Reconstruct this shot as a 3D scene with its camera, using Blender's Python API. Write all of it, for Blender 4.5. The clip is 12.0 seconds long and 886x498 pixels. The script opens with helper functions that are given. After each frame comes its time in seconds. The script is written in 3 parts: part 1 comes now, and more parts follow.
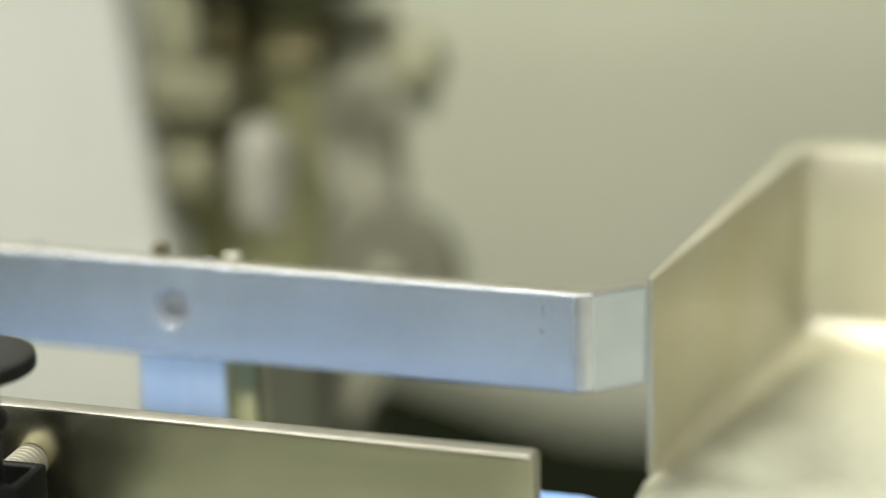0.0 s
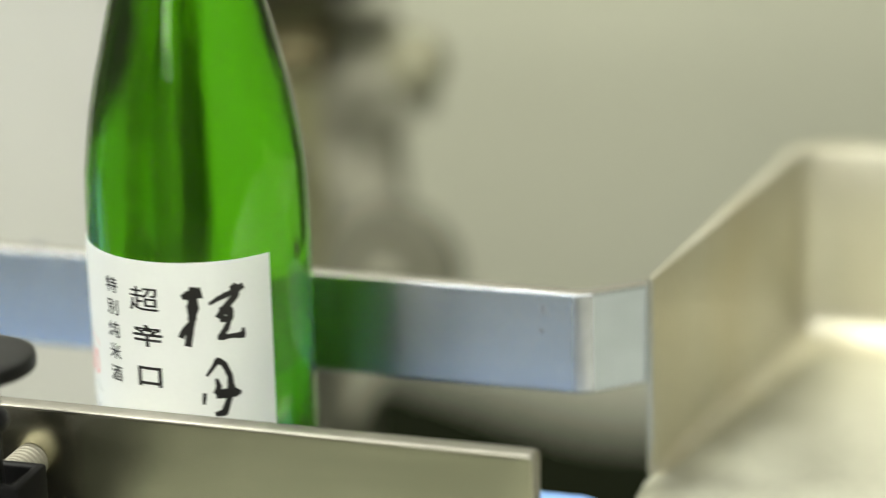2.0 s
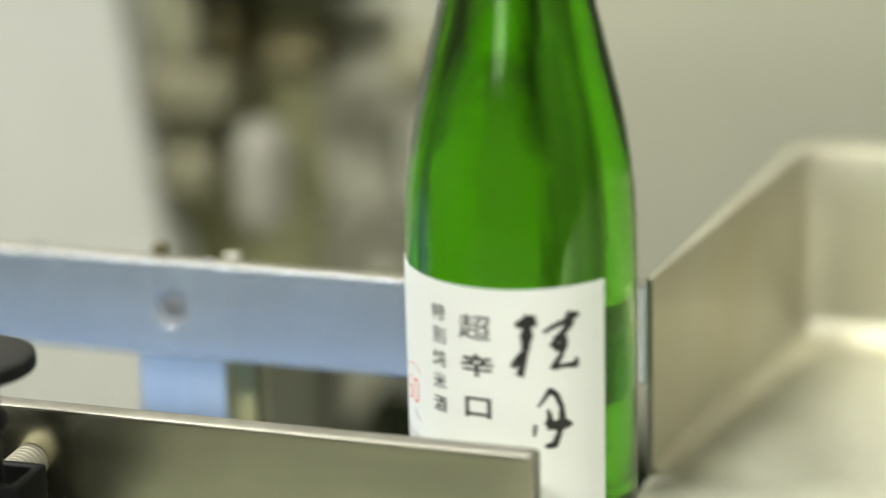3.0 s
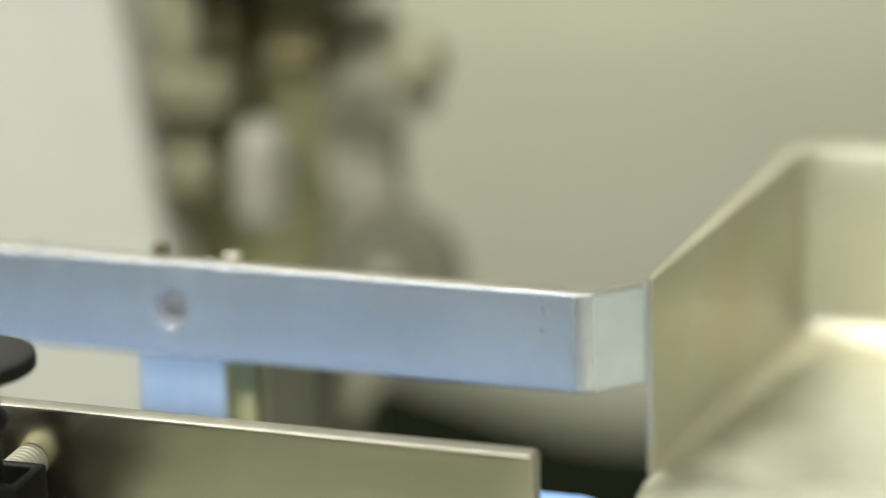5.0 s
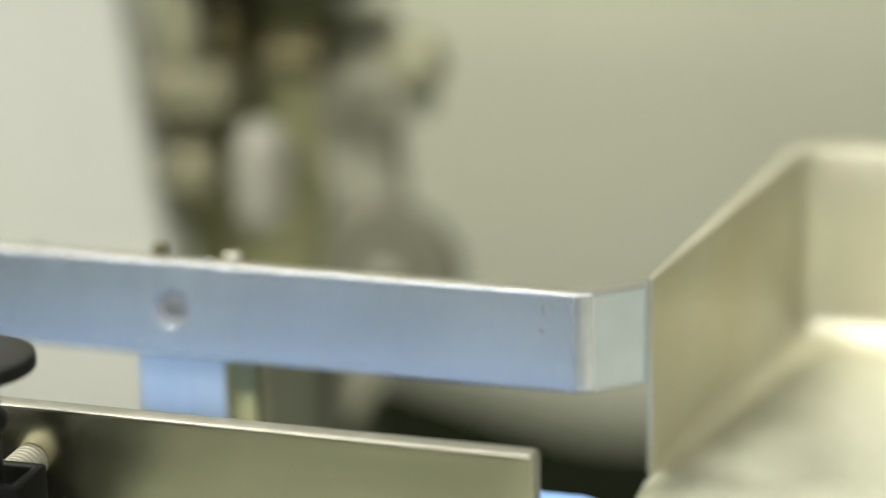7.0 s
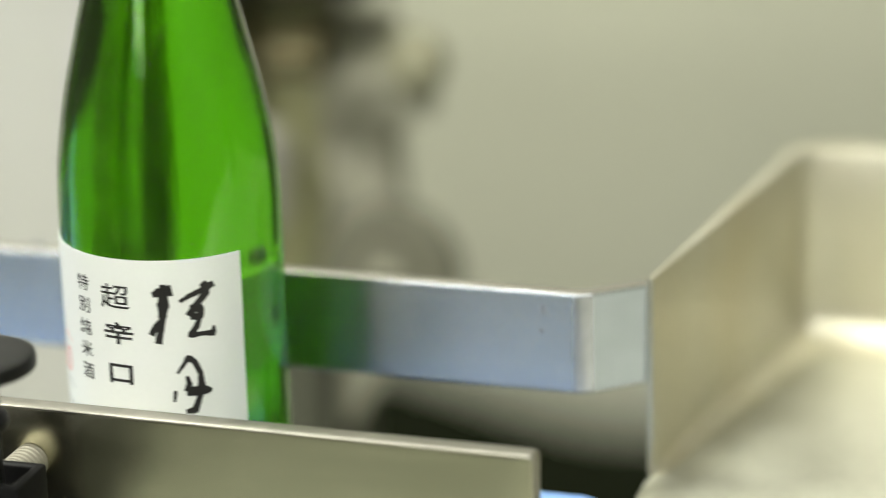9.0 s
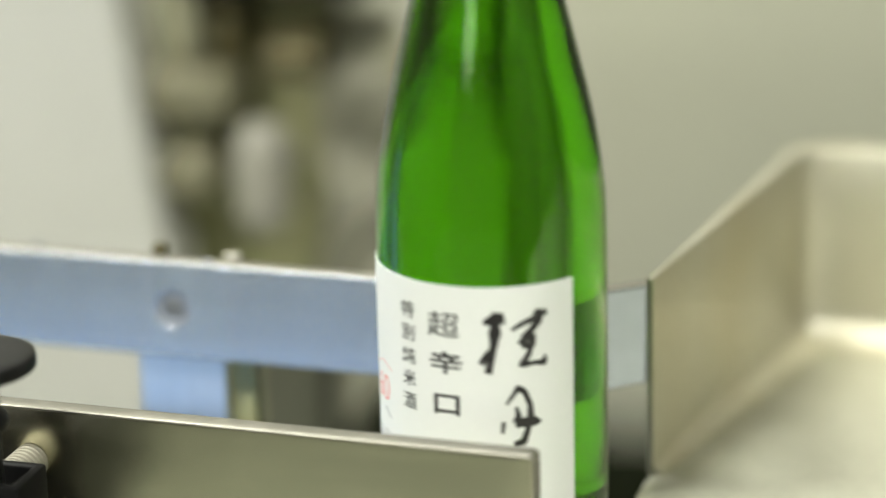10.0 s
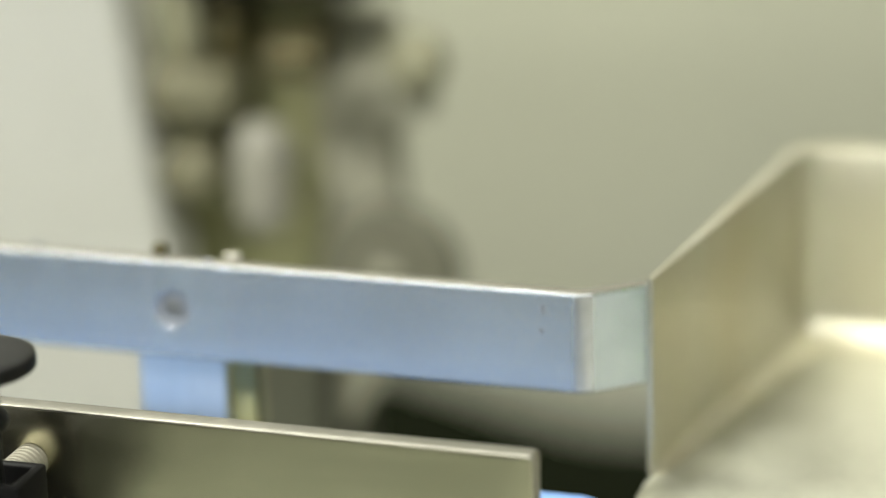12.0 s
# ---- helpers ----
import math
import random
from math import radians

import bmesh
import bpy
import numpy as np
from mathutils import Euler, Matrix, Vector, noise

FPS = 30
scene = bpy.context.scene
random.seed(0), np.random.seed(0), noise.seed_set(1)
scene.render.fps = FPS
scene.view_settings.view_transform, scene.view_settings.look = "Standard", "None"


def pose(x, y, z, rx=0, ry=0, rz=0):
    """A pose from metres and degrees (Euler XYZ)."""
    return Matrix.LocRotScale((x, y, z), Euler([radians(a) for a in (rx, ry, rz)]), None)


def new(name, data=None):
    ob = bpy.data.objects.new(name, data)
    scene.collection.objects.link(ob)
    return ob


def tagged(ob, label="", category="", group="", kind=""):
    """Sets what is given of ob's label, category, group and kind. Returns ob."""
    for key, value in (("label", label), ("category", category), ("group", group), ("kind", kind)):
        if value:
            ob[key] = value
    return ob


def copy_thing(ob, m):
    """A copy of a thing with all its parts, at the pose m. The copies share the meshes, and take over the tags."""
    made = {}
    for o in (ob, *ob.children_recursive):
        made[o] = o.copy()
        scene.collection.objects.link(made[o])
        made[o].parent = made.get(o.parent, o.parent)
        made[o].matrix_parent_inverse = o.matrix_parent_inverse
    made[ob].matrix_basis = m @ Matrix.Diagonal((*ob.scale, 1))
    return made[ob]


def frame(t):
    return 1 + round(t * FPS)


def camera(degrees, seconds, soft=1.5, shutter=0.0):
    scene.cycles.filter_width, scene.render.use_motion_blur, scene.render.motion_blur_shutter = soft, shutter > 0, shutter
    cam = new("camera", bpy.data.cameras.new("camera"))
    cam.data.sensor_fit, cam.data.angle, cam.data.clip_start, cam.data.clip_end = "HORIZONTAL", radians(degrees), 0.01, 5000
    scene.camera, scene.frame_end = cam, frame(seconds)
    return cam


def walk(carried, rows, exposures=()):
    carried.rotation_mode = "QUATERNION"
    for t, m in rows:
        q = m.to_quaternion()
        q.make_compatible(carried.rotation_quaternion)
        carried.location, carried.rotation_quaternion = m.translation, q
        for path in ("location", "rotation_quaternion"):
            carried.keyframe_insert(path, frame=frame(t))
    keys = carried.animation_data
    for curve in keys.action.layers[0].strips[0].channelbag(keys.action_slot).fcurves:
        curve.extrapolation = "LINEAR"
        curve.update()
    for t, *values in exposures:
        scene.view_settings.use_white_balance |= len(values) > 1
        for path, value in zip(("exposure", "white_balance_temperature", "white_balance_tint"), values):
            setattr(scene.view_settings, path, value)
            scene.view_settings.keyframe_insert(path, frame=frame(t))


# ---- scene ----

# camera: a still long lens, a little tilted down, focused on the label's front
cam = camera(18.494, 12.0, soft=0.95, shutter=0.33)
EYE = pose(0.2360, -0.6513, 0.3055) @ Matrix(((0.9531, -0.0730, 0.2937, 0), (0.3017, 0.3061, -0.9029, 0), (-0.0240, 0.9492, 0.3138, 0), (0, 0, 0, 1)))
cam.data.dof.use_dof = True
cam.data.dof.focus_distance = 0.722
cam.data.dof.aperture_fstop = 3.2
walk(cam, [(0, EYE), (12, EYE)], exposures=[(0, 0.07), (1.5, 0.06), (2.5, 0.02), (3.1, -0.02), (4.2, 0.0), (5.2, 0.05), (7.0, 0.07), (9.5, 0.06), (10.5, -0.03), (11.0, -0.06), (11.5, 0.0), (12, 0.05)])

# ------------------------------------------------------------------ light
world = bpy.data.worlds.new("world")
scene.world = world
world.use_nodes = True
world.node_tree.nodes["Background"].inputs[0].default_value = (0.80, 0.86, 0.80, 1)
world.node_tree.nodes["Background"].inputs[1].default_value = 0.05
LAMP_COLOUR = (1.0, 1.0, 0.915)
LAMPS = [(-0.66, -1.25, 67.0), (1.08, -1.00, 32.0), (-0.75, 0.25, 52.0)]
SOUTH = -4.0
CEILING = 1.75
FLOOR = -0.86


# -------------------------------------------------------------- materials
def material(name, colour, rough=0.5, metal=0.0, grain=0.06, grain_size=60.0, stain=0.08, stain_size=7.0, bump=0.05, stretch=(1, 1, 1), rough_var=0.06, tint=None, **more):
    """A surface with fine grain, broad stains and a little relief."""
    m = bpy.data.materials.new(name)
    m.use_nodes = True
    n, l = m.node_tree.nodes, m.node_tree.links
    b = n["Principled BSDF"]
    co = n.new("ShaderNodeTexCoord")
    mp = n.new("ShaderNodeMapping")
    mp.inputs["Scale"].default_value = stretch
    l.new(co.outputs["Object"], mp.inputs[0])
    fine, broad = n.new("ShaderNodeTexNoise"), n.new("ShaderNodeTexNoise")
    fine.inputs["Scale"].default_value, fine.inputs["Detail"].default_value = grain_size, 6
    broad.inputs["Scale"].default_value, broad.inputs["Detail"].default_value = stain_size, 4
    l.new(mp.outputs[0], fine.inputs[0])
    l.new(co.outputs["Object"], broad.inputs[0])
    def span(src, lo, hi):
        r = n.new("ShaderNodeMapRange")
        r.inputs["From Min"].default_value, r.inputs["From Max"].default_value = 0.3, 0.7
        r.inputs["To Min"].default_value, r.inputs["To Max"].default_value = lo, hi
        l.new(src, r.inputs["Value"])
        return r.outputs[0]
    mul = n.new("ShaderNodeMath")
    mul.operation = "MULTIPLY"
    l.new(span(fine.outputs[0], 1 - grain, 1 + grain), mul.inputs[0])
    l.new(span(broad.outputs[0], 1 - stain, 1 + stain), mul.inputs[1])
    sc = n.new("ShaderNodeVectorMath")
    sc.operation = "SCALE"
    sc.inputs[0].default_value = colour
    l.new(mul.outputs[0], sc.inputs["Scale"])
    if tint:
        mp2, haze, mixer = n.new("ShaderNodeMapping"), n.new("ShaderNodeTexNoise"), n.new("ShaderNodeMix")
        mp2.inputs["Scale"].default_value = (1, 1, 0.35)
        haze.inputs["Scale"].default_value, haze.inputs["Detail"].default_value = 26, 3
        l.new(co.outputs["Object"], mp2.inputs[0])
        l.new(mp2.outputs[0], haze.inputs[0])
        mixer.data_type = "RGBA"
        l.new(span(haze.outputs[0], -0.2, 0.8), mixer.inputs["Factor"])
        l.new(sc.outputs[0], mixer.inputs["A"])
        mixer.inputs["B"].default_value = (*tint, 1)
        l.new(mixer.outputs["Result"], b.inputs["Base Color"])
    else:
        l.new(sc.outputs[0], b.inputs["Base Color"])
    l.new(span(broad.outputs[0], max(rough - rough_var, 0), rough + rough_var), b.inputs["Roughness"])
    b.inputs["Metallic"].default_value = metal
    if bump:
        bp = n.new("ShaderNodeBump")
        bp.inputs["Strength"].default_value, bp.inputs["Distance"].default_value = bump, 0.0006
        l.new(fine.outputs[0], bp.inputs["Height"])
        l.new(bp.outputs[0], b.inputs["Normal"])
    for key, value in more.items():
        b.inputs[key.replace("_", " ")].default_value = value
    return m


def clear(name, colour, ior, rough=0.0, wave=0.0):
    m = bpy.data.materials.new(name)
    m.use_nodes = True
    b = m.node_tree.nodes["Principled BSDF"]
    b.inputs["Base Color"].default_value = (*colour, 1)
    b.inputs["Transmission Weight"].default_value = 1
    b.inputs["IOR"].default_value = ior
    if wave:
        n, l = m.node_tree.nodes, m.node_tree.links
        co, mp, tex, bp = n.new("ShaderNodeTexCoord"), n.new("ShaderNodeMapping"), n.new("ShaderNodeTexNoise"), n.new("ShaderNodeBump")
        mp.inputs["Scale"].default_value = (1, 1, 0.10)
        tex.inputs["Scale"].default_value, tex.inputs["Detail"].default_value = 170, 3
        bp.inputs["Strength"].default_value, bp.inputs["Distance"].default_value = wave, 0.0010
        l.new(co.outputs["Object"], mp.inputs[0])
        l.new(mp.outputs[0], tex.inputs[0])
        l.new(tex.outputs[0], bp.inputs["Height"])
        l.new(bp.outputs[0], b.inputs["Normal"])
    b.inputs["Roughness"].default_value = rough
    return m


def glowing(name, colour, strength):
    m = bpy.data.materials.new(name)
    m.use_nodes = True
    b = m.node_tree.nodes["Principled BSDF"]
    b.inputs["Base Color"].default_value = (0.8, 0.8, 0.8, 1)
    b.inputs["Emission Color"].default_value = (*colour, 1)
    b.inputs["Emission Strength"].default_value = strength
    return m


STEEL = material("satin_stainless", (0.54, 0.54, 0.455), 0.55, 1.0, 0.04, 300, 0.12, 24, 0.03)
FOLD_STEEL = material("stained_stainless_fold", (0.60, 0.585, 0.485), 0.52, 1.0, 0.04, 300, 0.08, 24, 0.03, tint=(0.56, 0.52, 0.385))
PANEL_STEEL = material("brushed_panel_steel", (0.77, 0.745, 0.575), 0.23, 1.0, 0.05, 220, 0.07, 26, 0.05, (0.04, 1, 1))
RAIL_ALU = material("brushed_blue_aluminium", (0.50, 0.545, 0.62), 0.265, 1.0, 0.06, 260, 0.015, 30, 0.06, (0.03, 1, 1), 0.003)
BRACKET_ALU = material("dull_aluminium_upright", (0.66, 0.68, 0.70), 0.42, 1.0, 0.05, 260, 0.08, 60, 0.06, (1, 1, 0.05))
# edge metal darkened in its colour to hold down the overhead glare
EDGE_DIMMED = material("glare_dimmed_edge_aluminium", (0.295, 0.285, 0.245), 0.52, 1.0, 0.05, 300, 0.05, 40, 0.05)
# duller, greyer copy of the rail metal that softens the bend's bright reflection
BEND_MUTED = material("highlight_muted_bend_aluminium", (0.48, 0.49, 0.51), 0.5, 1.0, 0.05, 300, 0.08, 60, 0.05)
STUD = material("dull_stud_steel", (0.30, 0.285, 0.23), 0.65, 0.5, 0.08, 500, 0.1, 90, 0.05)
# countersink coloured dark and matt to subdue the bright crescent in the recess
SINK_DIMMED = material("dimmed_countersink_aluminium", (0.23, 0.245, 0.275), 0.8, 0.0, 0.05, 300, 0.05, 40, 0.05, Specular_IOR_Level=0.25)
SCREW = material("zinc_screw", (0.22, 0.225, 0.23), 0.55, 0.5, 0.06, 500, 0.08, 90, 0.05)
DARK_SPOT = material("dark_mark", (0.17, 0.18, 0.20), 0.85, 0.0, 0.2, 900, Specular_IOR_Level=0.1)


def brushed(m, share):
    """Reflections of a surface brushed along its length spread upwards and downwards."""
    n, l = m.node_tree.nodes, m.node_tree.links
    up = n.new("ShaderNodeCombineXYZ")
    up.inputs[2].default_value = 1
    n["Principled BSDF"].inputs["Anisotropic"].default_value = share
    l.new(up.outputs[0], n["Principled BSDF"].inputs["Tangent"])


brushed(RAIL_ALU, 0.93)
BELT = material("blue_belt", (0.14, 0.245, 0.47), 0.5, 0.0, 0.08, 400, 0.08, 20, 0.2)
BLACK = material("black_plastic", (0.006, 0.006, 0.006), 0.45, 0.0, 0.15, 500, 0.1, 40, 0.08, Specular_IOR_Level=0.22)
GREY_PLASTIC = material("dark_grey_plastic", (0.006, 0.006, 0.006), 0.5, 0.0, 0.12, 500, 0.1, 40, 0.08, Specular_IOR_Level=0.12)
MOTOR_BLACK = material("black_painted_motor", (0.022, 0.022, 0.018), 0.5, 0.0, 0.1, 200, 0.1, 30, 0.05)
FRAME_GREY = material("conveyor_frame", (0.10, 0.10, 0.09), 0.5, 0.6, 0.06, 200, 0.1, 12, 0.05)
WALL = material("wall_paint", (0.16, 0.155, 0.12), 0.75, 0.0, 0.015, 60, 0.03, 1.6, 0.03)
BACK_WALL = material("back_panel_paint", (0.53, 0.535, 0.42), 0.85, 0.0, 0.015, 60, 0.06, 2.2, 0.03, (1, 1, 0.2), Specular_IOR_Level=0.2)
# low tone of the unseen side walls, chosen to darken the glass edges
UNSEEN_DARK_WALL = material("unseen_dark_wall", (0.10, 0.10, 0.08), 0.7, 0.0, 0.03, 60, 0.05, 1.6, 0.03)
# near-black tone of the band added low on the wall
DARK_BAND = material("dark_wall_band", (0.020, 0.022, 0.015), 0.7, 0.0, 0.04, 60, 0.1, 3.0, 0.03, Specular_IOR_Level=0.2)
CEIL = material("ceiling_board", (0.70, 0.70, 0.62), 0.85, 0.0, 0.02, 40, 0.03, 1.5, 0.05)
FLOOR_MAT = material("coated_floor", (0.22, 0.235, 0.19), 0.45, 0.0, 0.05, 40, 0.1, 2.0, 0.05)
WHITE = material("white_cover", (0.52, 0.52, 0.475), 0.5, 0.0, 0.01, 60, 0.02, 6, 0.02)
OLIVE = material("olive_machine", (0.36, 0.355, 0.19), 0.5, 0.2, 0.08, 90, 0.15, 22, 0.05)
BRASS = material("dull_brass", (0.10, 0.086, 0.036), 0.45, 0.5, 0.08, 90, 0.12, 40, 0.05)
PALE = material("pale_handle", (0.30, 0.29, 0.24), 0.5, 0.0, 0.03, 90, 0.05, 30, 0.03)
TAN = material("tan_casting", (0.19, 0.18, 0.11), 0.6, 0.1, 0.06, 90, 0.1, 30, 0.05)
LOW_GREY = material("dark_grey_casting", (0.075, 0.077, 0.053), 0.7, 0.0, 0.06, 90, 0.1, 30, 0.05)
ARM_GREY = material("worn_grey_arm", (0.37, 0.36, 0.275), 0.6, 0.0, 0.06, 90, 0.1, 30, 0.05)
END_TAN = material("pale_tan_cap", (0.27, 0.262, 0.17), 0.7, 0.0, 0.05, 90, 0.1, 30, 0.05)
GREY_WHEEL = material("grey_wheel", (0.15, 0.147, 0.105), 0.6, 0.1, 0.06, 90, 0.1, 30, 0.05)
CHARCOAL = material("charcoal_base", (0.007, 0.009, 0.004), 0.9, 0.0, 0.1, 90, 0.1, 14, 0.05, Specular_IOR_Level=0.04)
GLASS = clear("green_glass", (0.38, 0.80, 0.088), 1.50, wave=0.09)
SAKE = clear("clear_sake", (0.99, 1.0, 0.985), 1.34)
PAPER = material("white_label_paper", (0.87, 0.885, 0.865), 0.55, 0.0, 0.012, 900, 0.01, 40, 0.03)


def translucent(m, share, colour):
    """Lets part of the light through a thin sheet."""
    n, l = m.node_tree.nodes, m.node_tree.links
    mix, thin = n.new("ShaderNodeMixShader"), n.new("ShaderNodeBsdfTranslucent")
    thin.inputs["Color"].default_value = (*colour, 1)
    mix.inputs[0].default_value = share
    l.new(n["Principled BSDF"].outputs[0], mix.inputs[1])
    l.new(thin.outputs[0], mix.inputs[2])
    l.new(mix.outputs[0], n["Material Output"].inputs["Surface"])


translucent(PAPER, 0.21, (0.95, 0.95, 0.9))
INK = material("black_ink", (0.012, 0.011, 0.011), 0.45, 0.0, 0.1, 900, 0.05, 200, 0.02)
RED_INK = material("red_ink", (0.80, 0.20, 0.18), 0.5, 0.0, 0.06, 900, 0.05, 200, 0.02)
GREY_INK = material("grey_ink", (0.40, 0.41, 0.40), 0.5, 0.0, 0.06, 900, 0.05, 200, 0.02)
BLUE_INK = material("blue_grey_ink", (0.16, 0.26, 0.38), 0.5, 0.0, 0.06, 900, 0.05, 200, 0.02)
CAP = material("silver_cap", (0.7, 0.7, 0.68), 0.3, 1.0, 0.05, 300)
DAYLIGHT = glowing("overcast_daylight", (1.0, 1.0, 0.94), 2.6)
PANE = clear("window_glass", (0.97, 0.98, 0.97), 1.45)
TUBE = glowing("lamp_diffuser_glow", LAMP_COLOUR, 6.0)


# ------------------------------------------------------------ mesh helpers
def part(name, bm, mat, parent=None, label="", smooth=False, turned=False):
    """Links a bmesh as one mesh object, under a thing or a part if one is given."""
    me = bpy.data.meshes.new(name)
    if not turned:
        bmesh.ops.recalc_face_normals(bm, faces=bm.faces)
    if smooth:
        for f in bm.faces:
            f.smooth = True
    bm.to_mesh(me)
    bm.free()
    me.materials.append(mat)
    ob = new(name, me)
    if parent:
        ob.parent = parent
    if label:
        ob["label"] = label
    return ob


def sharp(ob, angle=35):
    """Keeps edges steeper than the angle sharp on a smooth mesh."""
    bm = bmesh.new()
    bm.from_mesh(ob.data)
    for e in bm.edges:
        if len(e.link_faces) == 2:
            e.smooth = e.calc_face_angle(0) < radians(angle)
    for f in bm.faces:
        f.smooth = True
    bm.to_mesh(ob.data)
    bm.free()
    return ob


def empty(name, m=None):
    ob = new(name)
    ob.empty_display_size = 0.02
    if m:
        ob.matrix_basis = m
    return ob


def box(x0, x1, y0, y1, z0, z1, bevel=0.0, segments=2, bm=None, m=None):
    """A block between two corners, its edges rounded."""
    b = bm or bmesh.new()
    t = Matrix.Translation(((x0 + x1) / 2, (y0 + y1) / 2, (z0 + z1) / 2)) @ Matrix.Diagonal((x1 - x0, y1 - y0, z1 - z0, 1))
    vs = bmesh.ops.create_cube(b, size=1, matrix=(m or Matrix()) @ t)["verts"]
    if bevel:
        es = list({e for v in vs for e in v.link_edges})
        bmesh.ops.bevel(b, geom=es, offset=bevel, segments=segments, profile=0.5, affect="EDGES")
    return b


def rod(a, b, r, r2=None, n=24, bevel=0.0, bm=None):
    """A round bar from a to b."""
    out = bm or bmesh.new()
    a, b = Vector(a), Vector(b)
    m = Matrix.Translation((a + b) / 2) @ (b - a).to_track_quat("Z", "Y").to_matrix().to_4x4()
    vs = bmesh.ops.create_cone(out, cap_ends=True, segments=n, radius1=r, radius2=r if r2 is None else r2, depth=(b - a).length, matrix=m)["verts"]
    if bevel:
        es = [e for e in {e for v in vs for e in v.link_edges} if len(e.link_faces) == 2 and e.calc_face_angle(0) > 1.0]
        bmesh.ops.bevel(out, geom=es, offset=bevel, segments=2, profile=0.5, affect="EDGES")
    return out


def lathe(profile, n=96, bm=None, closed=True, m=None):
    """A turned body from (radius, height) pairs; zero radii close it on the axis."""
    out = bm or bmesh.new()
    m = m or Matrix()
    rings = []
    for r, z in profile:
        if r < 1e-6:
            rings.append([out.verts.new(m @ Vector((0, 0, z)))])
        else:
            rings.append([out.verts.new(m @ Vector((r * math.cos(2 * math.pi * i / n), r * math.sin(2 * math.pi * i / n), z))) for i in range(n)])
    for a, b in zip(rings, rings[1:]):
        for i in range(n):
            j = (i + 1) % n
            if len(a) == 1:
                out.faces.new((a[0], b[i], b[j]))
            elif len(b) == 1:
                out.faces.new((a[i], a[j], b[0]))
            else:
                out.faces.new((a[i], a[j], b[j], b[i]))
    return out


def eased(points, steps=5):
    """A smooth line through (radius, height) pairs."""
    out = []
    for i in range(len(points) - 1):
        p0, p1, p2, p3 = (Vector(points[max(0, min(len(points) - 1, k))]) for k in (i - 1, i, i + 1, i + 2))
        for s in range(steps):
            t = s / steps
            out.append(tuple(0.5 * (2 * p1 + (p2 - p0) * t + (2 * p0 - 5 * p1 + 4 * p2 - p3) * t * t + (3 * p1 - p0 - 3 * p2 + p3) * t ** 3)))
    out.append(tuple(points[-1]))
    return out


def sweep(path, sections):
    """A body swept along plan points, one section of (outward, height) pairs for each; outward is to the path's left."""
    bm = bmesh.new()
    rings = []
    for i, (x, y) in enumerate(path):
        a, b = Vector(path[max(i - 1, 0)]), Vector(path[min(i + 1, len(path) - 1)])
        d0, d1 = (Vector(path[i]) - a), (b - Vector(path[i]))
        d = (d0.normalized() if d0.length else Vector((0, 0))) + (d1.normalized() if d1.length else Vector((0, 0)))
        d.normalize()
        nx, ny = -d.y, d.x
        rings.append([bm.verts.new((x + nx * o, y + ny * o, z)) for o, z in sections[i]])
    k = len(rings[0])
    for a, b in zip(rings, rings[1:]):
        for i in range(k):
            bm.faces.new((a[i], a[(i + 1) % k], b[(i + 1) % k], b[i]))
    bm.faces.new(rings[0])
    bm.faces.new(rings[-1])
    return bm


# ------------------------------------------------------------------- room
tagged(part("floor", box(-2.1, 1.9, SOUTH - 0.1, 1.75, FLOOR - 0.1, FLOOR), FLOOR_MAT), "grey green coated workshop floor", "floor", kind="structure")
tagged(part("ceiling", box(-2.1, 1.9, SOUTH - 0.1, 1.75, CEILING, CEILING + 0.1), CEIL), "pale board ceiling", "ceiling", kind="structure")
tagged(part("wall_north", box(-2.1, 1.9, 1.65, 1.75, FLOOR, CEILING), BACK_WALL), "beige grey painted wall behind the conveyor", "wall", kind="structure")
WIN = (-1.15, 0.05, 0.98, 1.55)
south = tagged(empty("wall_south"), "beige painted workshop wall with a wide window", "wall", kind="structure")
for x0, x1, z0, z1 in ((-2.1, WIN[0], FLOOR, CEILING), (WIN[1], 1.9, FLOOR, CEILING), (WIN[0], WIN[1], FLOOR, WIN[2]), (WIN[0], WIN[1], WIN[3], CEILING)):
    part("wall_part", box(x0, x1, SOUTH - 0.1, SOUTH, z0, z1), WALL, south)
window = tagged(empty("window_1", pose(0, SOUTH - 0.05, 0)), "wide white framed window, daylight behind it", "window", kind="structure")
for x0, x1, z0, z1 in ((WIN[0], WIN[1], WIN[2], WIN[2] + 0.04), (WIN[0], WIN[1], WIN[3] - 0.04, WIN[3]), (WIN[0], WIN[0] + 0.04, WIN[2] + 0.04, WIN[3] - 0.04), (WIN[1] - 0.04, WIN[1], WIN[2] + 0.04, WIN[3] - 0.04), (-0.545, -0.505, WIN[2] + 0.04, WIN[3] - 0.04)):
    part("window_frame", box(x0 + 0.001, x1 - 0.001, -0.02, 0.02, z0 + 0.001, z1 - 0.001, 0.003), WHITE, window)
for x0, x1 in ((WIN[0] + 0.04, -0.545), (-0.505, WIN[1] - 0.04)):
    part("pane", box(x0, x1, -0.002, 0.002, WIN[2] + 0.04, WIN[3] - 0.04), PANE, window).visible_shadow = False
tagged(part("backdrop", box(-2.2, 1.1, SOUTH - 0.62, SOUTH - 0.60, 0.2, 2.2), DAYLIGHT), "bright overcast daylight outside the window", "backdrop", kind="structure")
# added band: darkens the refraction in the bottle and the low background gradient
tagged(part("baseboard", box(-2.1, 0.459, 1.636, 1.6495, FLOOR + 0.001, -0.655, 0.003), DARK_BAND), "dark band added low on the wall to darken the view through the glass", "baseboard", kind="structure")
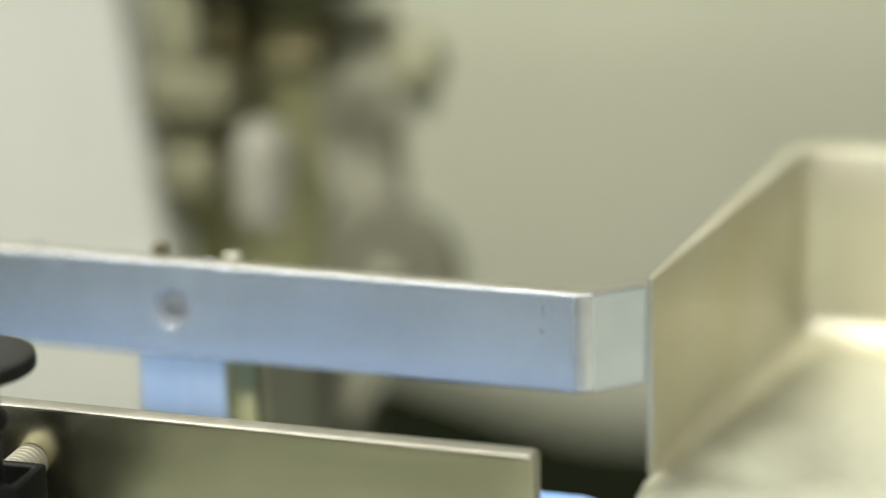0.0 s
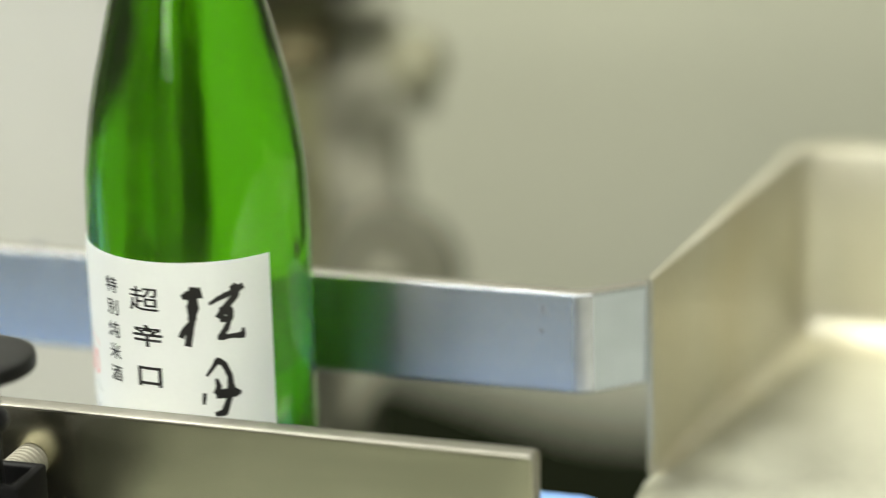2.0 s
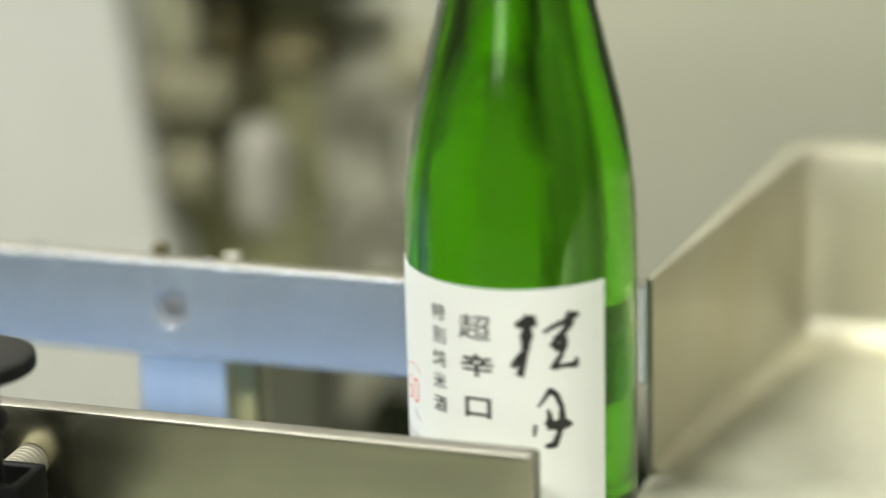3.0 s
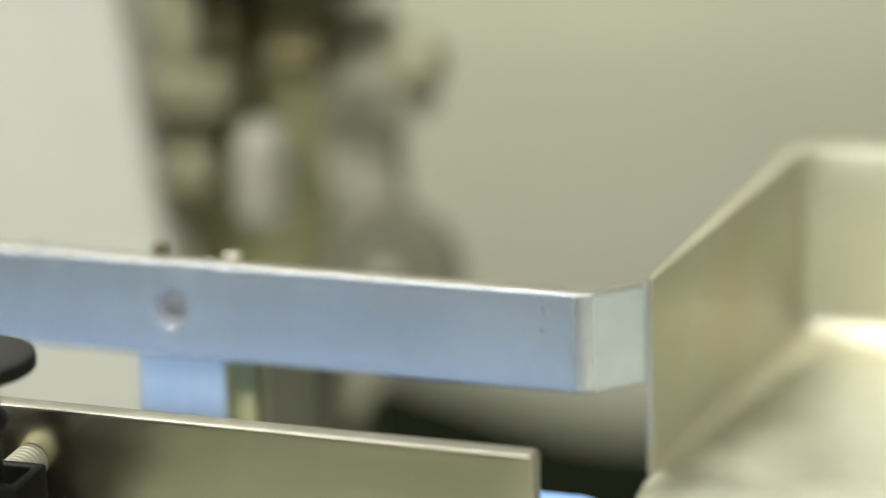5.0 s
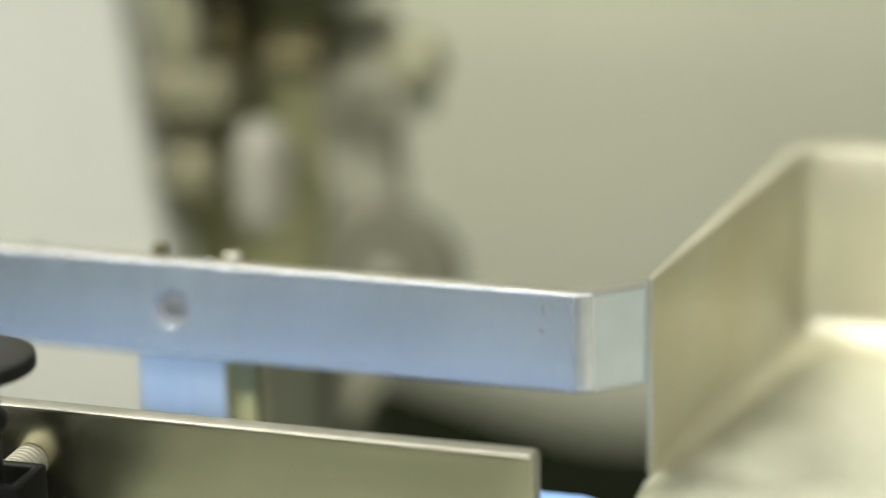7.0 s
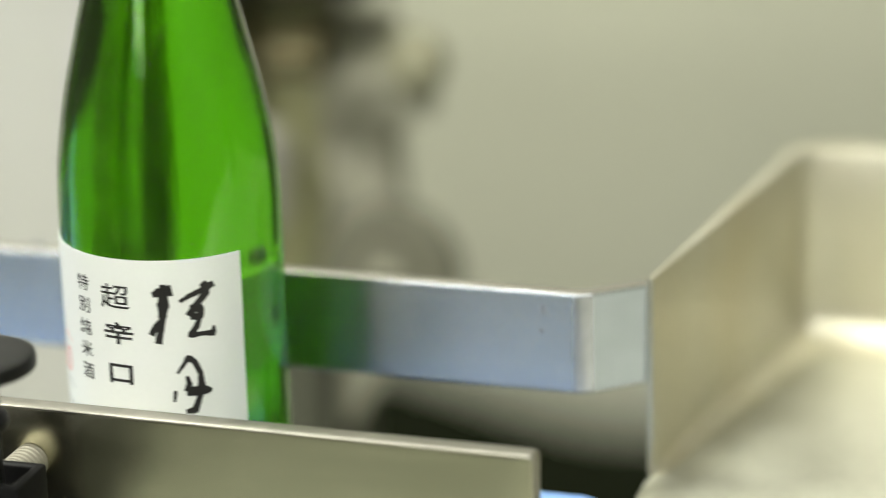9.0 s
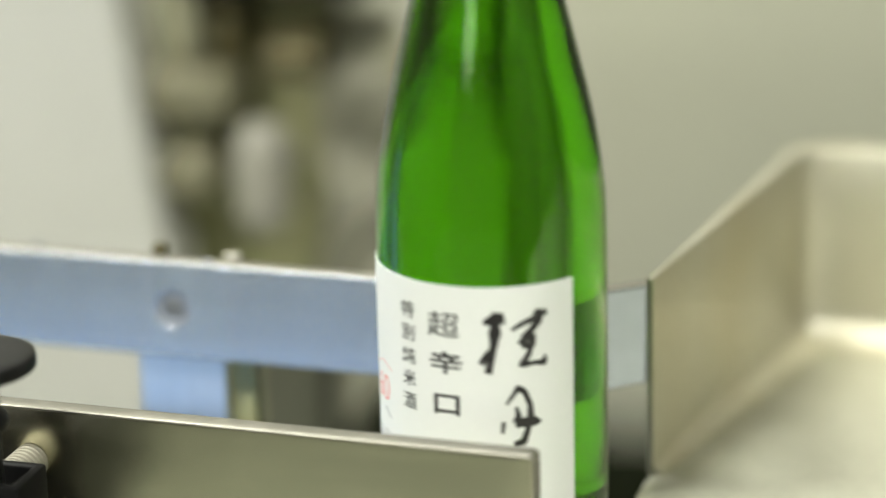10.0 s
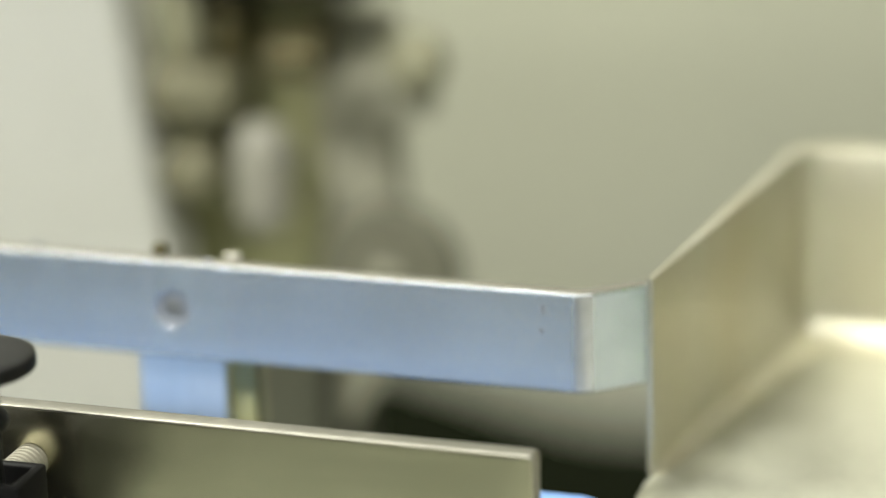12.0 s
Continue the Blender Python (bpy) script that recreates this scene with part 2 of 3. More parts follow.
# out-of-view walls and an added block, dark to shape reflections and refraction
tagged(part("wall_west", box(-2.2, -2.1, SOUTH - 0.1, 1.75, FLOOR, CEILING), UNSEEN_DARK_WALL), "unseen side wall, kept dark for the bottle's dark edges", "wall", kind="structure")
tagged(part("added_dark_block", box(0.46, 1.895, 0.50, 1.645, FLOOR + 0.001, CEILING - 0.001), UNSEEN_DARK_WALL), "unseen dark block added for the bottle's dark edges", "wall", kind="structure")
tagged(part("wall_east", box(1.9, 2.0, SOUTH - 0.1, 1.75, FLOOR, CEILING), UNSEEN_DARK_WALL), "unseen side wall, kept dark for the bottle's dark edges", "wall", kind="structure")


def ceiling_light(x, y, power):
    root = empty("ceiling_light", pose(x, y, CEILING))
    part("housing", box(-0.62, 0.62, -0.13, 0.13, -0.05, -0.001, 0.006), WHITE, root)
    part("diffuser", box(-0.60, 0.60, -0.11, 0.11, -0.062, -0.051, 0.004), TUBE, root, "glowing white diffuser")
    tagged(root, "long white fluorescent ceiling light, switched on", "ceiling light", "ceiling lights")
    data = bpy.data.lights.new("ceiling_lamp", "AREA")
    data.shape, data.size, data.size_y, data.energy, data.color = "RECTANGLE", 1.2, 0.22, power, LAMP_COLOUR
    new("ceiling_lamp", data).matrix_basis = pose(x, y, CEILING - 0.07)


for lx, ly, watts in LAMPS:
    ceiling_light(lx, ly, watts)


# --------------------------------------------------------------- conveyor
BELT_W = 0.027


def conveyor():
    root = empty("conveyor", pose(0, 0, 0))
    # an endless belt round two end rollers
    bm = bmesh.new()
    x0, x1, r = -1.3, 0.0545, 0.011
    ring = [(x0, 0.0)] + [(x0 + (x1 - x0) * i / 40, 0.0) for i in range(1, 40)]
    ring += [(x1 + r * math.sin(a), -r + r * math.cos(a)) for a in (math.pi * i / 12 for i in range(13))]
    ring += [(x0 - r * math.sin(a), -r - r * math.cos(a)) for a in (math.pi * i / 12 for i in range(12))]
    sides = [[bm.verts.new((x, y, z)) for x, z in ring] for y in (-BELT_W, BELT_W)]
    k = len(ring)
    for i in range(k):
        bm.faces.new((sides[0][i], sides[0][(i + 1) % k], sides[1][(i + 1) % k], sides[1][i]))
    inner = [[bm.verts.new((x + (0.0015 if x < x0 else -0.0015 if x > x1 else 0), y, z + (-0.0015 if z > -r else 0.0015))) for x, z in ring] for y in (-BELT_W, BELT_W)]
    for i in range(k):
        j = (i + 1) % k
        bm.faces.new((inner[0][i], inner[1][i], inner[1][j], inner[0][j]))
        bm.faces.new((sides[0][i], inner[0][i], inner[0][j], sides[0][j]))
        bm.faces.new((sides[1][i], sides[1][j], inner[1][j], inner[1][i]))
    sharp(part("belt", bm, BELT, root, "bright blue conveyor belt"))
    for x in (x0, x1):
        part("roller", rod((x, -BELT_W + 0.002, -r), (x, BELT_W - 0.002, -r), r - 0.0018), SCREW, root, smooth=False)
    for s in (-1, 1):
        part("side_frame", box(-1.32, 0.05, s * 0.030 - 0.002, s * 0.030 + 0.002, -0.075, -0.006, 0.001), FRAME_GREY, root)
    for x in (-1.1, 0.0):
        for s in (-1, 1):
            part("leg", box(x - 0.02, x + 0.02, s * 0.030 - 0.015, s * 0.030 + 0.015, FLOOR + 0.002, -0.076, 0.002), FRAME_GREY, root)
    tagged(root, "narrow conveyor with a bright blue belt between guide rails", "conveyor")


conveyor()

RAIL_Y, RAIL_TOP, RAIL_BOT = 0.0361, 0.0563, 0.0268


def guide_rail():
    """A flat bar along the belt whose end is bent away at 45 degrees; countersunk screw and bracket."""
    root = empty("guide_rail", pose(0, RAIL_Y, 0))
    path = [(-1.2, 0.0)] + [(-1.2 + 1.25 * i / 30, 0.0) for i in range(1, 31)]
    bend = 0.0078
    path += [(0.0504 + bend * math.sin(a), bend - bend * math.cos(a)) for a in (radians(7.5 * i) for i in range(1, 7))]
    ex, ey = path[-1]
    run = 0.0692 - ex
    path += [(ex + run * i / 3, ey + run * i / 3 * 0.86) for i in range(1, 4)]
    th, b = 0.0055, 0.0006
    sec = [(0, RAIL_BOT + b), (0, RAIL_TOP - b), (b * 0.3, RAIL_TOP - b * 0.3), (b, RAIL_TOP), (th - b, RAIL_TOP), (th, RAIL_TOP - b), (th, RAIL_BOT + b), (th - b, RAIL_BOT), (b, RAIL_BOT)]
    # the bar is swept in two lengths; between them lies a block with the countersunk hole
    sx, sz, half, rc = -0.0711, 0.0417, 0.0085, 0.0057
    left = [(-1.2 + (sx - half + 1.2) * i / 12, 0.0) for i in range(13)]
    right = [(sx + half, 0.0)] + [q for q in path if q[0] > sx + half + 0.01]
    bm = sweep(left, [sec] * len(left))
    more = sweep(right, [sec] * len(right))
    spare = bpy.data.meshes.new("spare")
    more.to_mesh(spare)
    more.free()
    bm.from_mesh(spare)
    bpy.data.meshes.remove(spare)
    bmesh.ops.recalc_face_normals(bm, faces=bm.faces)
    done = set(bm.faces)
    ends = [[bm.verts.new((x, o, z)) for o, z in sec] for x in (sx - half, sx + half)]
    for i in range(1, len(sec)):
        bm.faces.new((ends[0][i], ends[0][(i + 1) % len(sec)], ends[1][(i + 1) % len(sec)], ends[1][i]))
    z0, z1 = RAIL_BOT + b - sz, RAIL_TOP - b - sz
    turns = sorted([2 * math.pi * i / 40 for i in range(40)] + [math.atan2(z, x) % (2 * math.pi) for x in (-half, half) for z in (z0, z1)])
    rings = []
    for k, (r, y) in enumerate(((None, 0), (rc + 0.0003, 0), (rc, 0.0002), (0.0032, 0.0012), (0.0032, 0.0020), (0.0, 0.0020))):
        ring = []
        for a in turns:
            c, d = math.cos(a), math.sin(a)
            if r is None:
                q = min(half / abs(c) if abs(c) > 1e-9 else 9, (z1 / d if d > 1e-9 else z0 / d if d < -1e-9 else 9))
            else:
                q = max(r, 0.0001)
            ring.append(bm.verts.new((sx + q * c, y, sz + q * d)))
        rings.append(ring)
    for u, v in zip(rings, rings[1:]):
        for i in range(len(turns)):
            j = (i + 1) % len(turns)
            bm.faces.new((u[i], u[j], v[j], v[i]))
    for f in bm.faces:
        if f not in done:
            f.normal_update()
            mid = f.calc_center_median()
            inward = f.normal.y > 0 if mid.y < 0.0036 and abs(mid.z - sz) < 0.0135 else f.normal.dot(mid - Vector((sx, th / 2, (RAIL_TOP + RAIL_BOT) / 2))) < 0
            if inward:
                f.normal_flip()
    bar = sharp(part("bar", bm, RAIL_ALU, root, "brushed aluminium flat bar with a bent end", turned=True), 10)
    for m in (EDGE_DIMMED, BEND_MUTED, SINK_DIMMED):
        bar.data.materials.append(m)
    # top faces take the darker metal, which tones down the light from above
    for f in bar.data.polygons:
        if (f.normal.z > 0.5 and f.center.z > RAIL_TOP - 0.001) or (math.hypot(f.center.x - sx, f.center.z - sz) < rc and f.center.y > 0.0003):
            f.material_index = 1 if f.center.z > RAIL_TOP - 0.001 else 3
        # bend faces get the duller copy, muting their highlight by colour
        elif 0.0505 < f.center.x < 0.0552 and abs(f.normal.z) < 0.3:
            f.material_index = 2
    face = Matrix.Translation((sx, 0.0020, sz)) @ Matrix.Rotation(radians(90), 4, "X")
    head = lathe([(0, 0.0004), (0.0012, 0.0004), (0.0014, 0.0016), (0.0023, 0.0016), (0.0028, 0.0011), (0.0029, -0.0003)], 32, m=face)
    sharp(part("screw", head, SCREW, bar, "steel socket screw"), 40)
    for dx, dz, r in ((0.0408, 0.0447, 0.0008), (0.0412, 0.0515, 0.0007), (0.0413, 0.0503, 0.0005), (0.0375, 0.0405, 0.0004), (0.0392, 0.0425, 0.0004)):
        part("dark_mark", lathe([(0, 0.00035), (r * 0.6, 0.0003), (r, 0.0001), (r, -0.0002)], 14, m=Matrix.Translation((dx, 0, dz)) @ Matrix.Rotation(radians(90), 4, "X")), DARK_SPOT, bar, "small dark pit")
    # upright bracket behind the bar
    for x in (-0.0705, -0.62, -1.1):
        br = part("bracket", box(x - 0.0150, x + 0.0125, 0.0058, 0.0102, -0.075, 0.0500, 0.0008), BRACKET_ALU, root, "flat aluminium upright")
    part("spacer", box(-0.0580, -0.0510, 0.0110, 0.016, -0.075, 0.0450, 0.0008), OLIVE, root, "olive strip")
    # bolt ends that stand up behind the bar
    part("bolt", rod((-0.0795, 0.0125, 0.045), (-0.0795, 0.0125, 0.0570), 0.0022, n=16, bevel=0.0005), BRASS, root, "dull brown bolt end")
    part("bolt", rod((-0.0570, 0.0115, 0.045), (-0.0560, 0.0115, 0.0560), 0.0030, n=6, bevel=0.0005), PALE, root, "pale hexagon bolt head")
    part("bolt", rod((-0.0604, 0.0030, RAIL_TOP - 0.001), (-0.0604, 0.0030, RAIL_TOP + 0.0007), 0.0018, n=16, bevel=0.0006), SCREW, root, "shiny bolt end")
    part("bolt", rod((-0.1185, 0.0110, 0.045), (-0.1185, 0.0110, 0.0548), 0.0020, n=16, bevel=0.0005), SCREW, root)
    tagged(root, "brushed bluish aluminium guide rail with a countersunk screw", "guide rail")


guide_rail()


def side_panel():
    """A low steel guard along the near side of the belt, with a rounded end."""
    root = empty("side_panel", pose(0, -0.0444, 0))
    x1, th, top, bot = 0.0612, 0.0060, 0.0414, -0.070
    bm = bmesh.new()
    # outline of the plate seen from the front, its upper corner slightly rounded
    out = [(-1.2, bot), (x1, bot)] + [(x1 - 0.0016 + 0.0016 * math.cos(a), top - 0.0016 + 0.0016 * math.sin(a)) for a in (radians(15 * i) for i in range(7))] + [(-1.2, top)]
    vs = [bm.verts.new((x, 0, z)) for x, z in out]
    f = bm.faces.new(vs)
    ex = bmesh.ops.extrude_face_region(bm, geom=[f])
    bmesh.ops.translate(bm, verts=[v for v in ex["geom"] if isinstance(v, bmesh.types.BMVert)], vec=(0, th, 0))
    rim = [e for e in bm.edges if len(e.link_faces) == 2 and e.calc_face_angle(0) > 1.2]
    bmesh.ops.bevel(bm, geom=rim, offset=0.0007, segments=3, profile=0.5, affect="EDGES")
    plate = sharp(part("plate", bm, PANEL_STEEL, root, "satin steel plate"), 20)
    plate.data.materials.append(EDGE_DIMMED)
    # upward and end faces coloured darker so their lamp highlight stays low
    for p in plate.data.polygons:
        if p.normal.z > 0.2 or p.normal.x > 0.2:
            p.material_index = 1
    rng = random.Random(4)
    for i in range(22):
        x, z, k = rng.uniform(-0.082, -0.030), rng.uniform(0.014, 0.037), rng.uniform(0.6, 1.8)
        part("dust_speck", lathe([(0, -0.0001), (0.0001 * k, -0.00006), (0.00013 * k, 0.0001)], 8, m=Matrix.Translation((x, 0, z)) @ Matrix.Rotation(radians(-90), 4, "X")), END_TAN, plate)
    for x in (-1.1, -0.5, 0.02):
        part("stay", box(x - 0.01, x + 0.01, th, 0.0120, -0.066, -0.030, 0.001), FRAME_GREY, root)
    tagged(root, "low satin steel guard plate along the conveyor", "guard plate")


side_panel()


def rail_clamp():
    """A black clamp with a steel stud and a black hand knob, fixed to the guard plate."""
    root = empty("rail_clamp", pose(-0.0785, -0.0444, 0.0275))
    # threaded stud out of the plate
    prof = [(0, 0.0)]
    for i in range(7):
        prof += [(0.0049, 0.0019 * i + 0.0003), (0.0048, 0.0019 * i + 0.0010), (0.0042, 0.0019 * i + 0.0014)]
    prof += [(0.0, 0.0136)]
    m = Matrix.Translation((0, 0, -0.0014)) @ Matrix.Rotation(radians(90), 4, "X")
    part("stud", lathe(prof, 28, m=m), STUD, root, "threaded steel stud", smooth=False)
    # block with a square pocket in its top
    bm = bmesh.new()
    bmesh.ops.create_cube(bm, size=1.0, matrix=Matrix.Translation((-0.0026, -0.02125, -0.014)) @ Matrix.Diagonal((0.0268, 0.0175, 0.036, 1)))
    lid = max(bm.faces, key=lambda f: f.calc_center_median().z)
    bmesh.ops.inset_region(bm, faces=[lid], thickness=0.0042)
    pocket = bmesh.ops.extrude_face_region(bm, geom=[lid])
    bmesh.ops.delete(bm, geom=[lid], context="FACES_ONLY")
    bmesh.ops.translate(bm, verts=[v for v in pocket["geom"] if isinstance(v, bmesh.types.BMVert)], vec=(0, 0, -0.009))
    bmesh.ops.recalc_face_normals(bm, faces=bm.faces)
    bmesh.ops.bevel(bm, geom=[e for e in bm.edges if e.calc_face_angle(0) > 1.0], offset=0.0010, segments=2, profile=0.5, affect="EDGES")
    sharp(part("block", bm, GREY_PLASTIC, root, "dark grey plastic clamp block with a square pocket"), 40)
    part("arm", box(-0.055, 0.0105, -0.128, -0.0305, -0.045, -0.002, 0.003), GREY_PLASTIC, root, "dark plastic clamp arm")
    # hand knob: a flanged head on a tapering neck
    at = Matrix.Translation((0.0000, -0.0270, -0.0006))
    part("neck", lathe([(0, 0.0035), (0.0050, 0.0035), (0.0050, 0.0185), (0.0072, 0.0196), (0.0076, 0.0212), (0.0070, 0.0228), (0.0056, 0.0240), (0.0056, 0.0260), (0, 0.0260)], 40, m=at), BLACK, root)
    head = eased([(0.0050, 0.0245), (0.0058, 0.0270), (0.0062, 0.0300), (0.0085, 0.0318), (0.0135, 0.0338), (0.0163, 0.0352), (0.0168, 0.0366), (0.0167, 0.0384), (0.0158, 0.0395), (0.0100, 0.0399), (0.0001, 0.0400)], 3)
    part("knob", lathe([(0, 0.0245)] + head + [(0, 0.0398)], 48, m=at @ Matrix.Translation((0, 0, 0.0026)) @ Matrix.Diagonal((0.93, 0.93, 0.93, 1))), BLACK, root, "black plastic hand knob", smooth=True)
    tagged(root, "black plastic clamp with a hand knob and steel stud", "clamp")


rail_clamp()


# ------------------------------------------------------------ outfeed table
def outfeed_table():
    root = empty("outfeed_table", pose(0, 0, 0))
    near, corner = Vector((0.0697, 0.0480)), Vector((0.0905, 0.1690))
    d = (corner - near).normalized()
    r = 0.010
    path, wide = [], []
    for i in range(13):
        q = near + d * ((corner - near).length - r) * i / 12
        path.append((q.x, q.y)), wide.append(0.0019 + 0.0034 * i / 12)
    a0 = corner - d * r
    a1 = corner + Vector((r, 0))
    for i in range(1, 7):
        t = i / 7
        q = a0 * (1 - t) ** 2 + corner * 2 * t * (1 - t) + a1 * t * t
        path.append((q.x, q.y)), wide.append(0.0053 + 0.0087 * t)
    for i in range(20):
        path.append((a1.x + 1.05 * i / 19, a1.y)), wide.append(0.014)
    th = 0.0016
    sections = []
    for (px, py), w in zip(path, wide):
        back = min(1, (py - near.y) / 0.115)
        f, top = 0.0036 + 0.0074 * back, 0.0582 + 0.0042 * back
        s = [(-f + f * math.sin(a), f - f * math.cos(a)) for a in (radians(15 * i) for i in range(7))]
        s += [(0, 0.02), (0, 0.04), (0, top - 0.0010), (0.0003, top - 0.0003), (0.0010, top), (w - 0.0004, top), (w, top - 0.0004), (w, top - 0.0014), (w - 0.0004, top - 0.0018)]
        s += [(th, top - 0.0018), (th, 0.0), (0.0, -0.0016), (-f, -0.0016)]
        sections.append(s)
    sharp(part("upstand", sweep(path, sections), FOLD_STEEL, root, "folded stainless upstand with a turned rim"), 30)
    # floor sheet with a turned-down lip next to the belt
    bm = bmesh.new()
    x0, x1, y0 = 0.0672, 1.12, -0.17
    prof = [(x0 + 0.0050 - 0.0050 * math.sin(a), -0.0050 + 0.0050 * math.cos(a)) for a in (radians(15 * i) for i in range(7))]
    top_line = [(x1, 0.0)] + prof + [(x0, -0.02), (x0 + 0.0014, -0.02), (x0 + 0.0014, -0.0060), (x0 + 0.0060, -0.0016), (x1, -0.0016)]
    rows = []
    for y in (y0, 0.0465):
        rows.append([bm.verts.new((x, y, z)) for x, z in top_line])
    k = len(top_line)
    for i in range(k):
        bm.faces.new((rows[0][i], rows[0][(i + 1) % k], rows[1][(i + 1) % k], rows[1][i]))
    bm.faces.new(rows[0])
    bm.faces.new(rows[1])
    # the sheet goes on behind, inside the splayed upstand
    slope = d.x / d.y
    back = corner.y - 0.001
    quad = [(near.x + 0.001 + (0.0466 - near.y) * slope, 0.0466), (x1, 0.0466), (x1, back), (near.x + 0.001 + (back - near.y) * slope, back)]
    lo = [bm.verts.new((x, y, -0.0016)) for x, y in quad]
    hi = [bm.verts.new((x, y, -0.0002)) for x, y in quad]
    bm.faces.new(hi)
    bm.faces.new(lo)
    for i in range(4):
        j = (i + 1) % 4
        bm.faces.new((lo[i], lo[j], hi[j], hi[i]))
    sharp(part("floor_sheet", bm, STEEL, root, "satin stainless floor sheet"), 30)
    for x in (0.11, 1.05):
        for y in (-0.14, 0.13):
            part("leg", box(x - 0.015, x + 0.015, y - 0.015, y + 0.015, FLOOR + 0.002, -0.003, 0.002), STEEL, root)
    tagged(root, "satin stainless outfeed table with upright folded edges", "table")


outfeed_table()


# -------------------------------------------------- blurred machine behind
def labelling_machine():
    root = empty("labelling_machine", pose(0, 0, 0))
    part("column", box(-0.196, -0.128, 0.310, 0.355, FLOOR + 0.006, 0.24, 0.006), OLIVE, root, "olive machine column")
    part("motor", rod((-0.170, 0.292, 0.1000), (-0.098, 0.292, 0.1000), 0.0250, n=40, bevel=0.004), MOTOR_BLACK, root, "black cylindrical motor")
    part("motor_flange", rod((-0.098, 0.292, 0.1000), (-0.082, 0.292, 0.1000), 0.0205, n=32, bevel=0.003), GREY_WHEEL, root, "dark grey motor flange")
    part("post", box(-0.1775, -0.1640, 0.280, 0.311, 0.050, 0.24, 0.003), END_TAN, root, "pale tan post")
    part("bracket", box(-0.1590, -0.1490, 0.284, 0.311, 0.046, 0.068, 0.003), BRASS, root, "dark brown bracket")
    part("casting", box(-0.1830, -0.1490, 0.272, 0.311, 0.0270, 0.0475, 0.005), TAN, root, "tan cast block")
    part("fitting", rod((-0.1345, 0.282, 0.0530), (-0.1125, 0.282, 0.0550), 0.0095, n=8, bevel=0.002), BRASS, root, "dull brass fitting")
    part("fitting_stem", rod((-0.1240, 0.286, 0.0540), (-0.1240, 0.313, 0.0540), 0.005, n=20), BRASS, root)
    handle = eased([(0, -0.0225), (0.006, -0.0215), (0.0102, -0.016), (0.0112, 0), (0.0102, 0.016), (0.006, 0.0215), (0, 0.0225)])
    part("handle", lathe(handle, 32, m=Matrix.Translation((-0.1385, 0.280, 0.0056))), PALE, root, "pale rounded handle", smooth=True)
    part("handle_stem", rod((-0.1385, 0.282, 0.0056), (-0.1385, 0.311, 0.0056), 0.005, n=20), SCREW, root, "steel handle stem")
    knob = eased([(0, 0.012), (0.007, 0.011), (0.0112, 0.007), (0.0112, -0.004), (0.007, -0.008), (0, -0.008)])
    part("knob", lathe(knob, 32, m=Matrix.Translation((-0.1690, 0.284, 0.0050)) @ Matrix.Rotation(radians(90), 4, "X")), TAN, root, "tan olive round knob", smooth=True)
    part("knob_stem", rod((-0.1690, 0.290, 0.0050), (-0.1690, 0.311, 0.0050), 0.005, n=20), BRASS, root)
    part("arm", box(-0.1275, -0.0975, 0.312, 0.334, -0.075, 0.0640, 0.005), ARM_GREY, root, "grey arm plate")
    part("cross_bar", rod((-0.100, 0.300, 0.0420), (-0.074, 0.300, 0.0420), 0.0055, n=24, bevel=0.002), ARM_GREY, root, "grey cross bar")
    cap = eased([(0, 0.010), (0.007, 0.0095), (0.0115, 0.005), (0.0115, -0.005), (0.007, -0.0095), (0, -0.010)])
    part("end_cap", lathe(cap, 32, m=Matrix.Translation((-0.0775, 0.285, 0.0530)) @ Matrix.Rotation(radians(90), 4, "X")), END_TAN, root, "pale tan end cap", smooth=True)
    part("end_block", box(-0.0900, -0.0740, 0.286, 0.302, 0.0300, 0.0400, 0.003), ARM_GREY, root, "grey brown block under the cap")
    wheel = lathe(eased([(0, 0.010), (0.010, 0.010), (0.0125, 0.006), (0.0225, 0.006), (0.0270, 0.004), (0.0280, -0.004), (0.0250, -0.010), (0, -0.010)]), 48, m=Matrix.Translation((-0.0925, 0.290, -0.0340)) @ Matrix.Rotation(radians(90), 4, "X"))
    wh = part("hand_wheel", wheel, GREY_WHEEL, root, "grey round wheel", smooth=True)
    part("axle", rod((-0.0985, 0.296, -0.0340), (-0.0985, 0.313, -0.0340), 0.006, n=20), SCREW, root)
    part("hub", rod((-0.0895, 0.274, -0.0300), (-0.0895, 0.281, -0.0300), 0.0045, n=24, bevel=0.002), ARM_GREY, wh)
    part("lower_block", box(-0.150, -0.1190, 0.282, 0.345, -0.34, -0.0600, 0.006), LOW_GREY, root, "dark grey lower block")
    part("leaning_bar", box(-0.0075, 0.0075, -0.004, 0.004, -0.150, 0.0, 0.002, m=Matrix.Translation((-0.094, 0.3085, -0.0560)) @ Matrix.Rotation(radians(32), 4, "Y")), ARM_GREY, root, "worn grey leaning bar")
    tagged(root, "olive and grey labelling machine with motor, handle and wheel", "machine")


labelling_machine()


